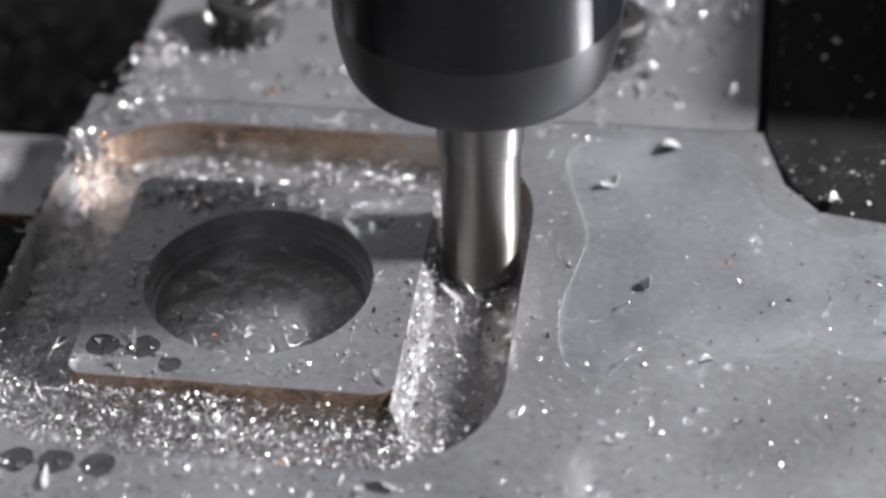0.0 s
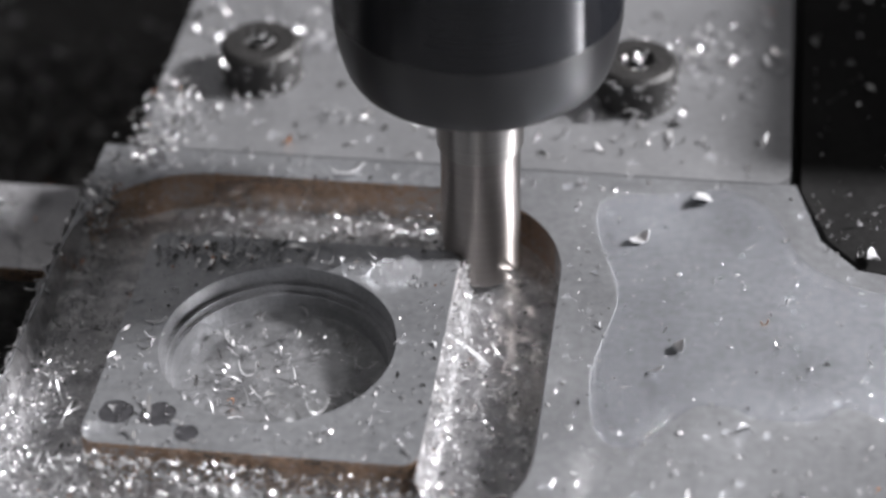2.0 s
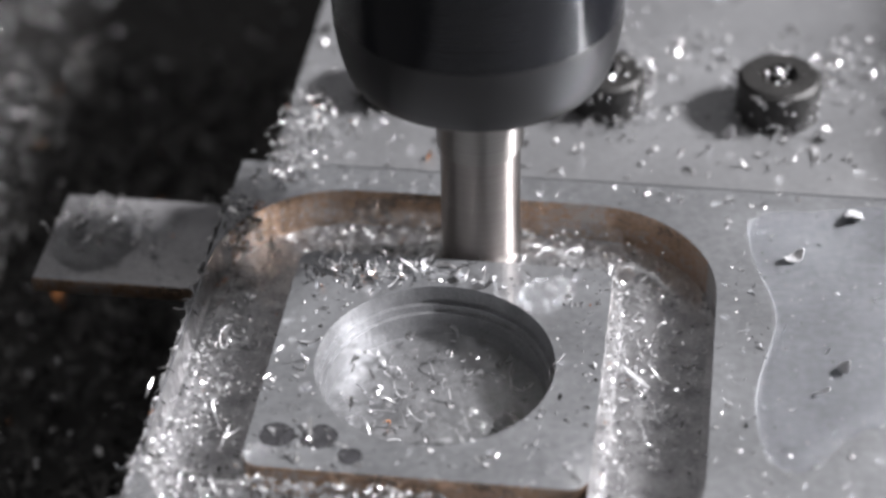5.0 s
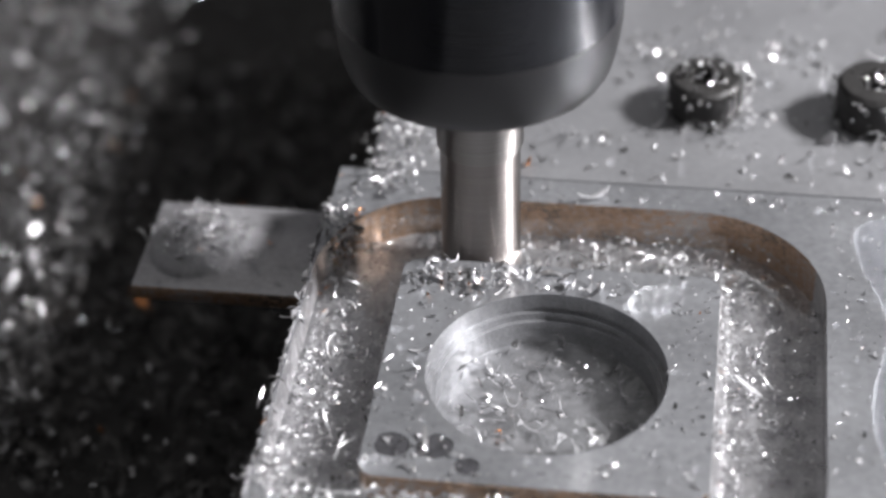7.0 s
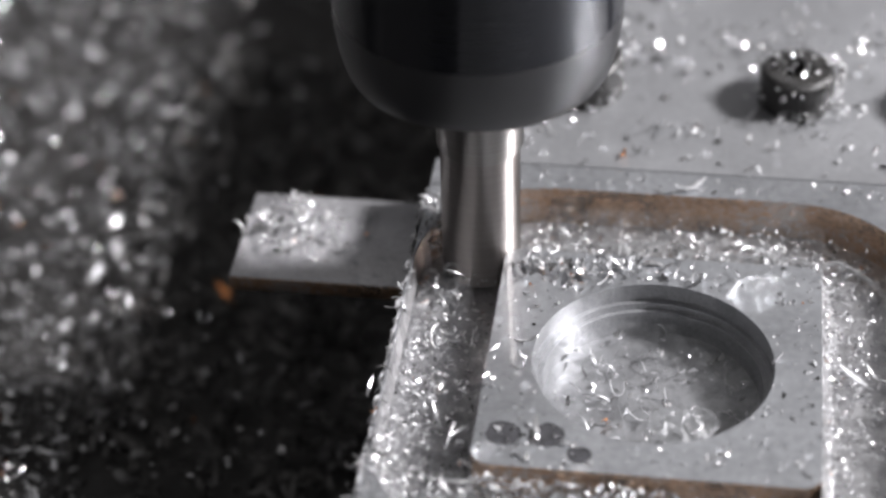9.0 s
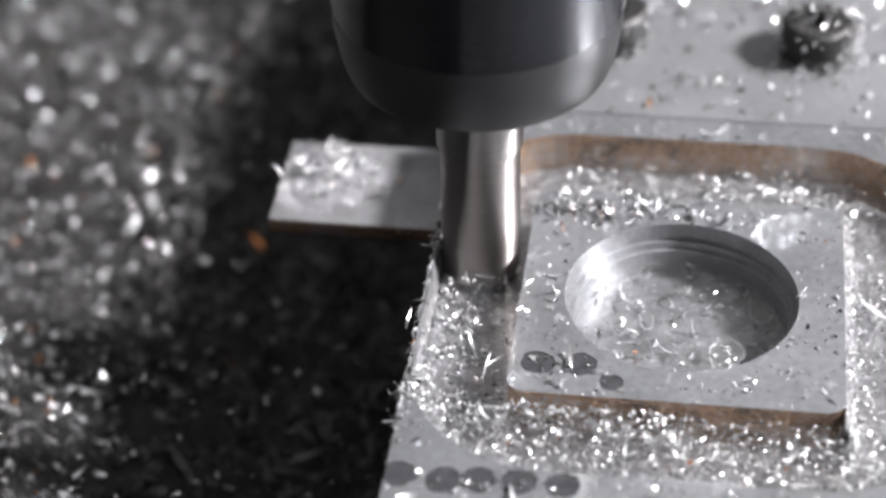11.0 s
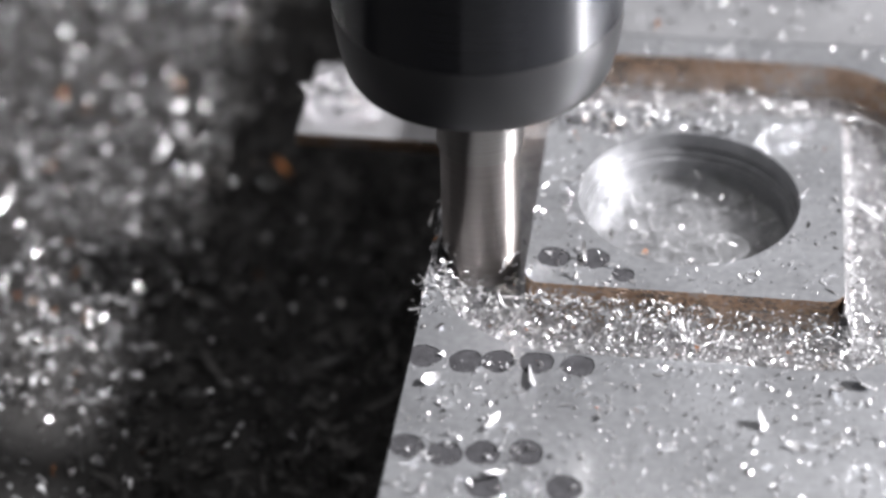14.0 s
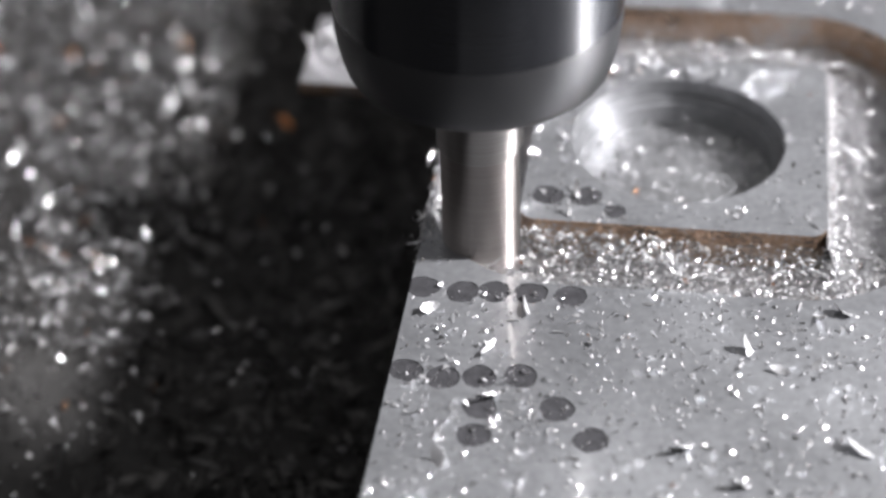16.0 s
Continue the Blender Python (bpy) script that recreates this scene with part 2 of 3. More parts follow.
# ---- setting: machine bed and enclosure ----
def setting():
    bm = bmesh.new()
    n = 110
    grid = [[None] * (n + 1) for _ in range(n + 1)]
    for i in range(n + 1):
        for j in range(n + 1):
            x, y = -150 + 300 * i / n, -130 + 300 * j / n
            h = 1.6 * noise.noise((x * 0.06, y * 0.06, 3.1)) + 0.8 * noise.noise((x * 0.25, y * 0.25, 1.0))
            pile = math.exp(-((x + 62) / 20) ** 2 - ((y + 2) / 22) ** 2) * 6.0
            grid[i][j] = bm.verts.new((x * MM, y * MM, (h + pile - 1.0) * MM))
    for i in range(n):
        for j in range(n):
            bm.faces.new((grid[i][j], grid[i + 1][j], grid[i + 1][j + 1], grid[i][j + 1]))
    bed = part("machine_table", bm, BED)
    thing(bed, "black oily milling machine table strewn with metal chips", "machine table", kind="structure", at=pose(0, 0, 0))
    for name, (x0, x1, y0, y1, z0, z1) in (
        ("floor", (-620, 620, -620, 620, -60, -48)),
        ("wall_north", (-620, 620, 608, 620, -48, 620)),
        ("wall_west", (-620, -608, -620, 608, -48, 620)),
        ("wall_east", (608, 620, -620, 608, -48, 620)),
        ("wall_south", (-608, 608, -620, -608, -48, 620)),
    ):
        bm = bmesh.new()
        box(bm, x0, x1, y0, y1, z0, z1)
        thing(part(name, bm, WALL), "dark painted inner side of the machine enclosure", "wall", kind="structure", rides=False)


# ---- the work piece ----
DOTS = [(-16.9, -19.7), (-14.0, -19.9), (-11.9, -19.7), (-9.3, -19.6), (-6.5, -19.6), (-9.2, -8.1), (-6.4, -8.0), (-4.2, -9.6),
        (-16.8, -28.5), (-14.2, -29.0), (-11.9, -28.7), (-9.1, -28.4), (-6.4, -31.3), (-4.0, -34.0), (-11.4, -31.6), (-11.5, -34.3)]
SLOT_DEEP = -3.2


def cut(ob, cutters):
    for c in cutters:
        b = ob.modifiers.new("cut", "BOOLEAN")
        b.object, b.operation, b.solver = c, "DIFFERENCE", "EXACT"
    e = ob.modifiers.new("edge", "BEVEL")
    e.width, e.segments, e.limit_method, e.angle_limit = 0.10 * MM, 2, "ANGLE", radians(50)
    deps = bpy.context.evaluated_depsgraph_get()
    deps.update()
    me = bpy.data.meshes.new_from_object(ob.evaluated_get(deps))
    ob.modifiers.clear()
    ob.data = me
    for c in cutters:
        bpy.data.objects.remove(c)


def work_plate():
    bm = bmesh.new()
    prism(bm, [(-18.0, -64), (64, -64), (64, 11.0), (44, 11.0), (39.2, 11.9), (36.6, 15.0), (34.8, 21.5), (-17.6, 21.5)], -4.3, 0)
    plate = part("work_plate", bm, [ALU, SLOT, BROWN_CUT, PIT, BORE], smooth=0)

    def cutter(fill, index):
        b = bmesh.new()
        fill(b)
        bmesh.ops.recalc_face_normals(b, faces=b.faces)
        for f in b.faces:
            f.material_index = index
            # brown goes only on slot walls that face the front (-y)
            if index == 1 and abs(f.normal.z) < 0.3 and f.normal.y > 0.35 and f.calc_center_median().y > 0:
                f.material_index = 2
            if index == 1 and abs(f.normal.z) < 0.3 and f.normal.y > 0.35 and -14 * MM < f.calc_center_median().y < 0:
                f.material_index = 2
        return part("cutter", b, [ALU, SLOT, BROWN_CUT, PIT, BORE], smooth=0)

    def ring(b):
        outer = rounded(-17.55, 18.5, -18.4, 18.6, 9.5, 12)
        inner = rounded(-11.1, 11.2, -11.1, 11.15, 1.3, 12)
        loops = [[b.verts.new((x * MM, y * MM, z * MM)) for x, y in lp] for lp, z in ((outer, SLOT_DEEP), (outer, 1.0), (inner, 1.0), (inner, SLOT_DEEP))]
        for p, q in zip(loops, loops[1:] + loops[:1]):
            for k in range(len(p)):
                j = (k + 1) % len(p)
                b.faces.new((p[k], p[j], q[j], q[k]))

    def bore(r, deep):
        return lambda b: prism(b, [(r * math.cos(a * math.pi / 40), r * math.sin(a * math.pi / 40)) for a in range(80)], deep, 1.0)

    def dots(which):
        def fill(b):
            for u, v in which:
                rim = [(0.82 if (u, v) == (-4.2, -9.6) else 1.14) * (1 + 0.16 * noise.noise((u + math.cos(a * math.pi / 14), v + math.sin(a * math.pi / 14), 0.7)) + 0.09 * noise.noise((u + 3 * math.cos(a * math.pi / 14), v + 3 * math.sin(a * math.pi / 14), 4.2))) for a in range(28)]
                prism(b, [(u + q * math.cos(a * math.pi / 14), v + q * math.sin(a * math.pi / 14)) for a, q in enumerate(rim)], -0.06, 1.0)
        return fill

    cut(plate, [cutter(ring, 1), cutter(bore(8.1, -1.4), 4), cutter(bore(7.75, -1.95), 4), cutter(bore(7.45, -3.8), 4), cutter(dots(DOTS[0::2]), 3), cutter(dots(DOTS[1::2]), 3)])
    thing(plate, "wet grey aluminium plate with a milled square slot and bore", "work piece", at=at_mm(0, 0))


def back_strip():
    bm = bmesh.new()
    prism(bm, rounded(-15.4, 34.4, 21.42, 128, 1.6, 4), -4.3, 0.10)
    ob = part("clamp_strip", bm, ALU_STRIP, smooth=30)
    thing(ob, "pale aluminium clamp strip behind the work plate, littered with chips", "clamp", at=at_mm(0, 0))


def side_bar():
    bm = bmesh.new()
    box(bm, -31.8, -10.0, 11.1, 21.5, -5.6, -4.32, 0.15)
    # only the bar's front-facing side gets the brown
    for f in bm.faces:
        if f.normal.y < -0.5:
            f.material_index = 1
    thing(part("support_bar", bm, [BAR, BROWN_CUT]), "flat aluminium support bar under the plate, its front edge coloured brown", "support bar", at=at_mm(0, 0))
    bm = bmesh.new()
    box(bm, -14, 62, -62, 126, -25.5, -5.6, 0.4)
    box(bm, -10, 60, -60, 124, -5.8, -4.3, 0.2)
    thing(part("base_block", bm, BLACK_STEEL), "black steel block that carries the plate and the bar", "block", at=at_mm(0, 0))


def black_block():
    # added block whose black colour stands in for shade at the back corner
    bm = bmesh.new()
    prism(bm, [(35.2, 62), (35.2, 21.5), (37.2, 15.6), (39.8, 12.4), (44.3, 11.6), (64, 11.6), (64, 62)], -4.3, -0.4)
    dark_mass = part("shade_block", bm, BLACK_BLOCK, smooth=30)
    # unseen box, added only to shade the clamp strip's right end
    bm = bmesh.new()
    box(bm, 50, 66, 26.0, 61, -0.38, 16.0, 1.0)
    part("shade_caster", bm, BLACK_BLOCK, dark_mass)
    thing(dark_mass, "matt black block added at the plate's back corner in place of shade", "block", at=at_mm(0, 0))


def socket_screw():
    """A cap screw: knurled head with a hexagon socket, and its washer face."""
    screw = new("cap_screw")
    bm = bmesh.new()
    n = 48
    lathe(bm, [(0, 0), (2.85, 0), (2.85, 2.7), (2.55, 3.0), (1.5, 3.0)], n)
    hexa = [bm.verts.new((1.42 * MM * math.cos(k * math.pi / 3), 1.42 * MM * math.sin(k * math.pi / 3), 3.0 * MM)) for k in range(6)]
    hole = bmesh.new()
    rim6 = [hole.verts.new(v.co) for v in hexa]
    deep = [hole.verts.new((v.co.x, v.co.y, 1.5 * MM)) for v in hexa]
    hole.faces.new(deep)
    for k in range(6):
        hole.faces.new((rim6[k], rim6[(k + 1) % 6], deep[(k + 1) % 6], deep[k]))
    part("socket", hole, BLACK_STEEL, screw, "hexagon socket clogged with chips", smooth=0)
    rim = sorted([v for v in bm.verts if abs(v.co.z - 3.0 * MM) < 1e-7 and abs(v.co.to_2d().length - 1.5 * MM) < 1e-6], key=lambda v: math.atan2(v.co.y, v.co.x) % (2 * math.pi))
    for k in range(n):
        a, b = rim[k], rim[(k + 1) % n]
        bm.faces.new((a, b, hexa[k * 6 // n]))
        if ((k + 1) * 6 // n) != (k * 6 // n):
            bm.faces.new((b, hexa[((k + 1) * 6 // n) % 6], hexa[k * 6 // n]))
    bmesh.ops.recalc_face_normals(bm, faces=bm.faces)
    part("head", bm, BLACK_STEEL, screw)
    return screw


def screws():
    first = socket_screw()
    thing(first, "black socket head cap screw clogged with chips in the clamp strip", "screw", "screws of the clamp strip", at=at_mm(9.2, 31.8, 0.15))
    for u, v, turn, size in ((-7.4, 31.8, 20, 1.10), (22.3, 31.9, 44, 1.12)):
        c = copy_thing(first, at_mm(u, v, 0.15, turn))
        c.scale = (size, size, size)
        RIDERS.append(c)


# ---- coolant ----
def dome(name, u, v, a, b, h, label, z=0.03, mat=None, lumps=0.25, turn=0.0):
    bm = bmesh.new()
    steps, rings = 40, 10
    wob = [1 + 0.08 * math.sin(2 * k / steps * 6.283 + 1.0) + 0.05 * math.sin(3 * k / steps * 6.283) for k in range(steps)]
    lo = None
    for i in range(rings):
        t = i / rings * math.pi / 2
        ring = [bm.verts.new((a * wob[k] * math.cos(t) * math.cos(k / steps * 6.2832) * MM, b * wob[k] * math.cos(t) * math.sin(k / steps * 6.2832) * MM, (h * math.sin(t) * (1 + lumps * 0.6 * noise.noise((v + 6.0 * math.cos(t) * math.cos(k / steps * 6.2832), u + 6.0 * math.cos(t) * math.sin(k / steps * 6.2832), 7.5)) + lumps * noise.noise((u + 2.2 * math.cos(t) * math.cos(k / steps * 6.2832), v + 2.2 * math.cos(t) * math.sin(k / steps * 6.2832), 1.5))) - 0.05) * MM)) for k in range(steps)]
        if lo:
            for k in range(steps):
                bm.faces.new((lo[k], lo[(k + 1) % steps], ring[(k + 1) % steps], ring[k]))
        lo = ring
    bm.faces.new(lo)
    ob = thing(part(name, bm, mat or COOLANT, smooth=60), label, "liquid", at=at_mm(u, v, z, turn))
    ob.visible_shadow = False


def puddle(name, ctrl, h, label, base=0.03):
    """A flat pool of coolant with a rounded, raised rim; ctrl: its outline, mm."""
    n = len(ctrl)
    loop = []
    for k in range(n):
        p0, p1, p2, p3 = (Vector(ctrl[(k + d) % n]) for d in (-1, 0, 1, 2))
        for s in range(6):
            t = s / 6
            loop.append(0.5 * (2 * p1 + (p2 - p0) * t + (2 * p0 - 5 * p1 + 4 * p2 - p3) * t * t + (3 * p1 - p0 - 3 * p2 + p3) * t ** 3))
    m = len(loop)
    normal = []
    for k in range(m):
        d = (loop[(k + 1) % m] - loop[k - 1]).normalized()
        normal.append(Vector((-d.y, d.x)))   # inwards for a loop that runs against the clock
    bm = bmesh.new()
    rings = []
    for inset, z in ((0, -0.06), (0.05, h * 0.45), (0.18, h * 0.85), (0.36, h), (0.62, h * 0.84), (0.95, h * 0.5), (1.3, h * 0.38)):
        rings.append([bm.verts.new(((p + q * inset).x * MM, (p + q * inset).y * MM, z * MM)) for p, q in zip(loop, normal)])
    for a, b in zip(rings, rings[1:]):
        for k in range(m):
            bm.faces.new((a[k], a[(k + 1) % m], b[(k + 1) % m], b[k]))
    bm.faces.new(rings[-1])
    ob = thing(part(name, bm, CLOUDY, smooth=60), label, "liquid", at=at_mm(0, 0, base))
    ob.visible_shadow = False


def bead(name, path, width, height, z, label, seed):
    """A lumpy bead of coolant that clings along a path; path: (u, v), mm."""
    n = len(path)
    line = []
    for k in range(n - 1):
        p0, p1, p2, p3 = (Vector(path[min(max(k + d, 0), n - 1)]) for d in (-1, 0, 1, 2))
        for q in range(10):
            t = q / 10
            line.append(0.5 * (2 * p1 + (p2 - p0) * t + (2 * p0 - 5 * p1 + 4 * p2 - p3) * t * t + (3 * p1 - p0 - 3 * p2 + p3) * t ** 3))
    bm = bmesh.new()
    last = None
    m = len(line)
    for k, p in enumerate(line):
        d = (line[min(k + 1, m - 1)] - line[max(k - 1, 0)]).normalized()
        side = Vector((-d.y, d.x))
        end = min(1.0, 0.15 + 4 * min(k, m - 1 - k) / m)
        w = width * end * (1 + 0.5 * noise.noise((p.x * 0.5, p.y * 0.5, seed)))
        h = height * end * (1 + 0.6 * noise.noise((p.x * 0.7, p.y * 0.7, seed + 5.0)))
        p = p + side * 0.25 * noise.noise((p.x * 0.6, p.y * 0.6, seed + 9.0))
        row = []
        for a in range(9):
            g = math.pi * a / 8
            c = p + side * (w / 2 * math.cos(g))
            row.append(bm.verts.new((c.x * MM, c.y * MM, (h * math.sin(g) - 0.05) * MM)))
        if last:
            for a in range(8):
                bm.faces.new((last[a], last[a + 1], row[a + 1], row[a]))
        last = row
    bmesh.ops.recalc_face_normals(bm, faces=bm.faces)
    ob = thing(part(name, bm, COOLANT, smooth=70), label, "liquid", at=at_mm(0, 0, z))
    ob.visible_shadow = False


def droplets(spots, r, label):
    """Many small caps of coolant as one object. spots: (u, v, z, radius) mm."""
    bm = bmesh.new()
    for u, v, z, q in spots:
        long, turn = r.uniform(1.0, 1.5), r.uniform(0, 3.14)
        high = q * r.uniform(0.5, 0.85)
        rows = []
        for c, sn in ((1.0, -0.1), (0.92, 0.45), (0.6, 0.82)):
            row = []
            for k in range(10):
                a = 2 * math.pi * k / 10
                x, y = q * long * c * math.cos(a), q * c * math.sin(a)
                row.append(bm.verts.new(((u + x * math.cos(turn) - y * math.sin(turn)) * MM, (v + x * math.sin(turn) + y * math.cos(turn)) * MM, (z + high * sn) * MM)))
            rows.append(row)
        for lo, hi in zip(rows, rows[1:]):
            for k in range(10):
                bm.faces.new((lo[k], lo[(k + 1) % 10], hi[(k + 1) % 10], hi[k]))
        tip = bm.verts.new((u * MM, v * MM, (z + high) * MM))
        for k in range(10):
            bm.faces.new((rows[-1][k], rows[-1][(k + 1) % 10], tip))
    ob = thing(part("coolant_droplets", bm, BEADED, smooth=80), label, "liquid", kind="stuff", at=at_mm(0, 0))
    ob.visible_shadow = False


def coolant():
    r = random.Random(31)
    dome("coolant_drop", 6.9, 8.0, 1.95, 1.55, 1.0, "clear domed drop of coolant on the island's face", 0.03, None, 0.5, 20)
    dome("coolant_drop", 2.3, -6.0, 2.1, 1.9, 0.75, "clear coolant drop hanging at the bore's rim", 0.0, None, 0.3)
    dome("coolant_drop", -10.1, -9.9, 0.9, 0.7, 0.5, "small clear coolant drop at the island's corner", 0.02, None, 0.4)
    dome("coolant_drop", -28.2, 16.2, 3.2, 4.0, 1.7, "lumpy clear coolant blob with chips on the support bar", -4.3, None, 1.1)
    dome("coolant_drop", -24.9, 17.6, 1.6, 1.4, 0.8, "small lumpy coolant blob on the support bar", -4.3, None, 0.8)
    puddle("coolant_pool", [(30.5, 20.2), (27.6, 20.0), (25.0, 19.3), (22.2, 19.0), (20.5, 17.3), (20.9, 13.6), (21.9, 10.4), (22.6, 7.3), (22.3, 4.4), (21.7, 1.4), (21.4, -1.6), (21.7, -4.8),
                            (22.7, -7.4), (24.9, -7.8), (26.6, -5.6), (28.4, -3.6), (29.8, -3.4), (30.9, -3.4), (32.6, -4.3), (36.2, -4.1), (38.4, -2.6),
                            (42.0, -4.0), (46.5, -2.5), (49.0, 3.0), (46.5, 8.5), (40.0, 9.6), (35.5, 12.5), (33.2, 18.0)], 0.22, "thin clear coolant pool with a wavy rim on the plate")
    bead("coolant_bead", [(-10.6, 11.5), (-7.9, 11.9), (-5.4, 12.3), (-2.8, 12.4), (-0.4, 13.0), (2.0, 12.2), (5.4, 12.0), (9.6, 11.9), (12.6, 11.7), (14.6, 10.6), (15.7, 8.8)], 1.5, 0.75, -0.75,
         "wavy coolant bead along the island's back edge", 2.0)
    bead("coolant_bead", [(-17.5, -12.2), (-16.9, -14.0), (-15.3, -15.7), (-12.7, -16.7), (-9.8, -17.3), (-6.8, -17.6)], 1.5, 0.5, -0.75, "curved coolant bead round the slot's front corner", 6.0)
    bead("coolant_bead", [(-4.5, -18.0), (-1.5, -18.3), (0.6, -18.4), (3.4, -18.5), (5.6, -18.5)], 0.8, 0.3, -0.05, "thin coolant bead along the slot's front rim", 11.0)
    spots = []
    while len(spots) < 700:
        u, v = r.uniform(-17.6, 46), r.uniform(-46, 21)
        far = max(abs(u), abs(v))
        if (far < 10.9 or far > 19.0) and math.hypot(u, v) > 8.4 and r.random() < (0.8 if v < -18 else 0.35 if u > 24 else 0.7):
            spots.append((u, v, 0.0, 0.07 + 0.30 * r.random() ** 3.2))
    spots += [(r.uniform(-14, 33), r.uniform(22.2, 50), 0.10, 0.10 + 0.35 * r.random() ** 2) for _ in range(90)]
    spots += [(r.uniform(-31, -18.4), r.uniform(11.6, 21), -4.32, 0.08 + 0.25 * r.random() ** 2) for _ in range(50)]
    droplets([p for p in spots if off_dots(p[0], p[1])], r, "clear coolant droplets beaded on the plate, strip and bar")


# ---- chips ----
def sheet(name, inside, level, step, span, label, rough=0.22):
    """A rippled sheet of coolant over the cells whose middle is inside, mm."""
    bm = bmesh.new()
    n = int(2 * span / step)
    verts = {}

    def vert(i, j):
        if (i, j) not in verts:
            u, v = -span + i * step, -span + j * step
            z = level(u, v) + rough * noise.noise((u * 0.7, v * 0.7, 0.3)) + rough * 0.5 * noise.noise((u * 2.1, v * 2.1, 5.0))
            verts[i, j] = bm.verts.new((u * MM, v * MM, z * MM))
        return verts[i, j]

    for i in range(n):
        for j in range(n):
            if inside(-span + (i + 0.5) * step, -span + (j + 0.5) * step):
                bm.faces.new((vert(i, j), vert(i + 1, j), vert(i + 1, j + 1), vert(i, j + 1)))
    ob = thing(part(name, bm, FILM, smooth=80), label, "liquid", kind="stuff", at=at_mm(0, 0))
    ob.visible_shadow = False


def torn_sheet(name, v0, v1, profile, bend, rag, label, seed):
    """A thin crumpled sheet that runs along v. profile: (u, z) mm across it; bend, rag: how far it is crumpled and its free edge torn, mm."""
    bm = bmesh.new()
    n = int((v1 - v0) * 5)
    last, top = None, len(profile) - 1
    for k in range(n + 1):
        v = v0 + (v1 - v0) * k / n
        torn = rag * (noise.noise((v * 1.7, 0.2, seed + 6.0)) + 0.85 * noise.noise((v * 5.0, 0.2, seed + 1.0)))
        row = []
        for q, (u, z) in enumerate(profile):
            f = q / top
            u += bend * (0.3 + 0.7 * f) * noise.noise((v * 0.9, f, seed)) + 0.4 * bend * noise.noise((v * 3.2, f * 2, seed + 4.0))
            z += torn * f if z > -2.9 else 0
            z += 0.5 * bend * noise.noise((v * 2.6, f * 3, seed + 2.5)) if 0 < q < top else 0
            row.append((bm.verts.new((u * MM, v * MM, z * MM)), bm.verts.new(((u - 0.07) * MM, v * MM, (z - 0.03) * MM))))
        if last:
            for q in range(top):
                bm.faces.new((last[q][0], row[q][0], row[q + 1][0], last[q + 1][0]))
                bm.faces.new((last[q][1], last[q + 1][1], row[q + 1][1], row[q][1]))
            for q in (0, top):
                bm.faces.new((last[q][0], row[q][0], row[q][1], last[q][1]))
        last = row
    bmesh.ops.recalc_face_normals(bm, faces=bm.faces)
    thing(part(name, bm, FOIL, smooth=60), label, "metal burr", at=at_mm(0, 0))


def off_dots(u, v):
    return all(math.hypot(u - a, v - b) > 1.15 for a, b in DOTS)


def in_ring(u, v):
    a, b = abs(u), abs(v)
    return max(a, b) > 11.6 and u > -17.2 and u < 18.1 and b < 18.0 and not (a > 12 and b > 12 and math.hypot(a - 9, b - 9) > 8.8)


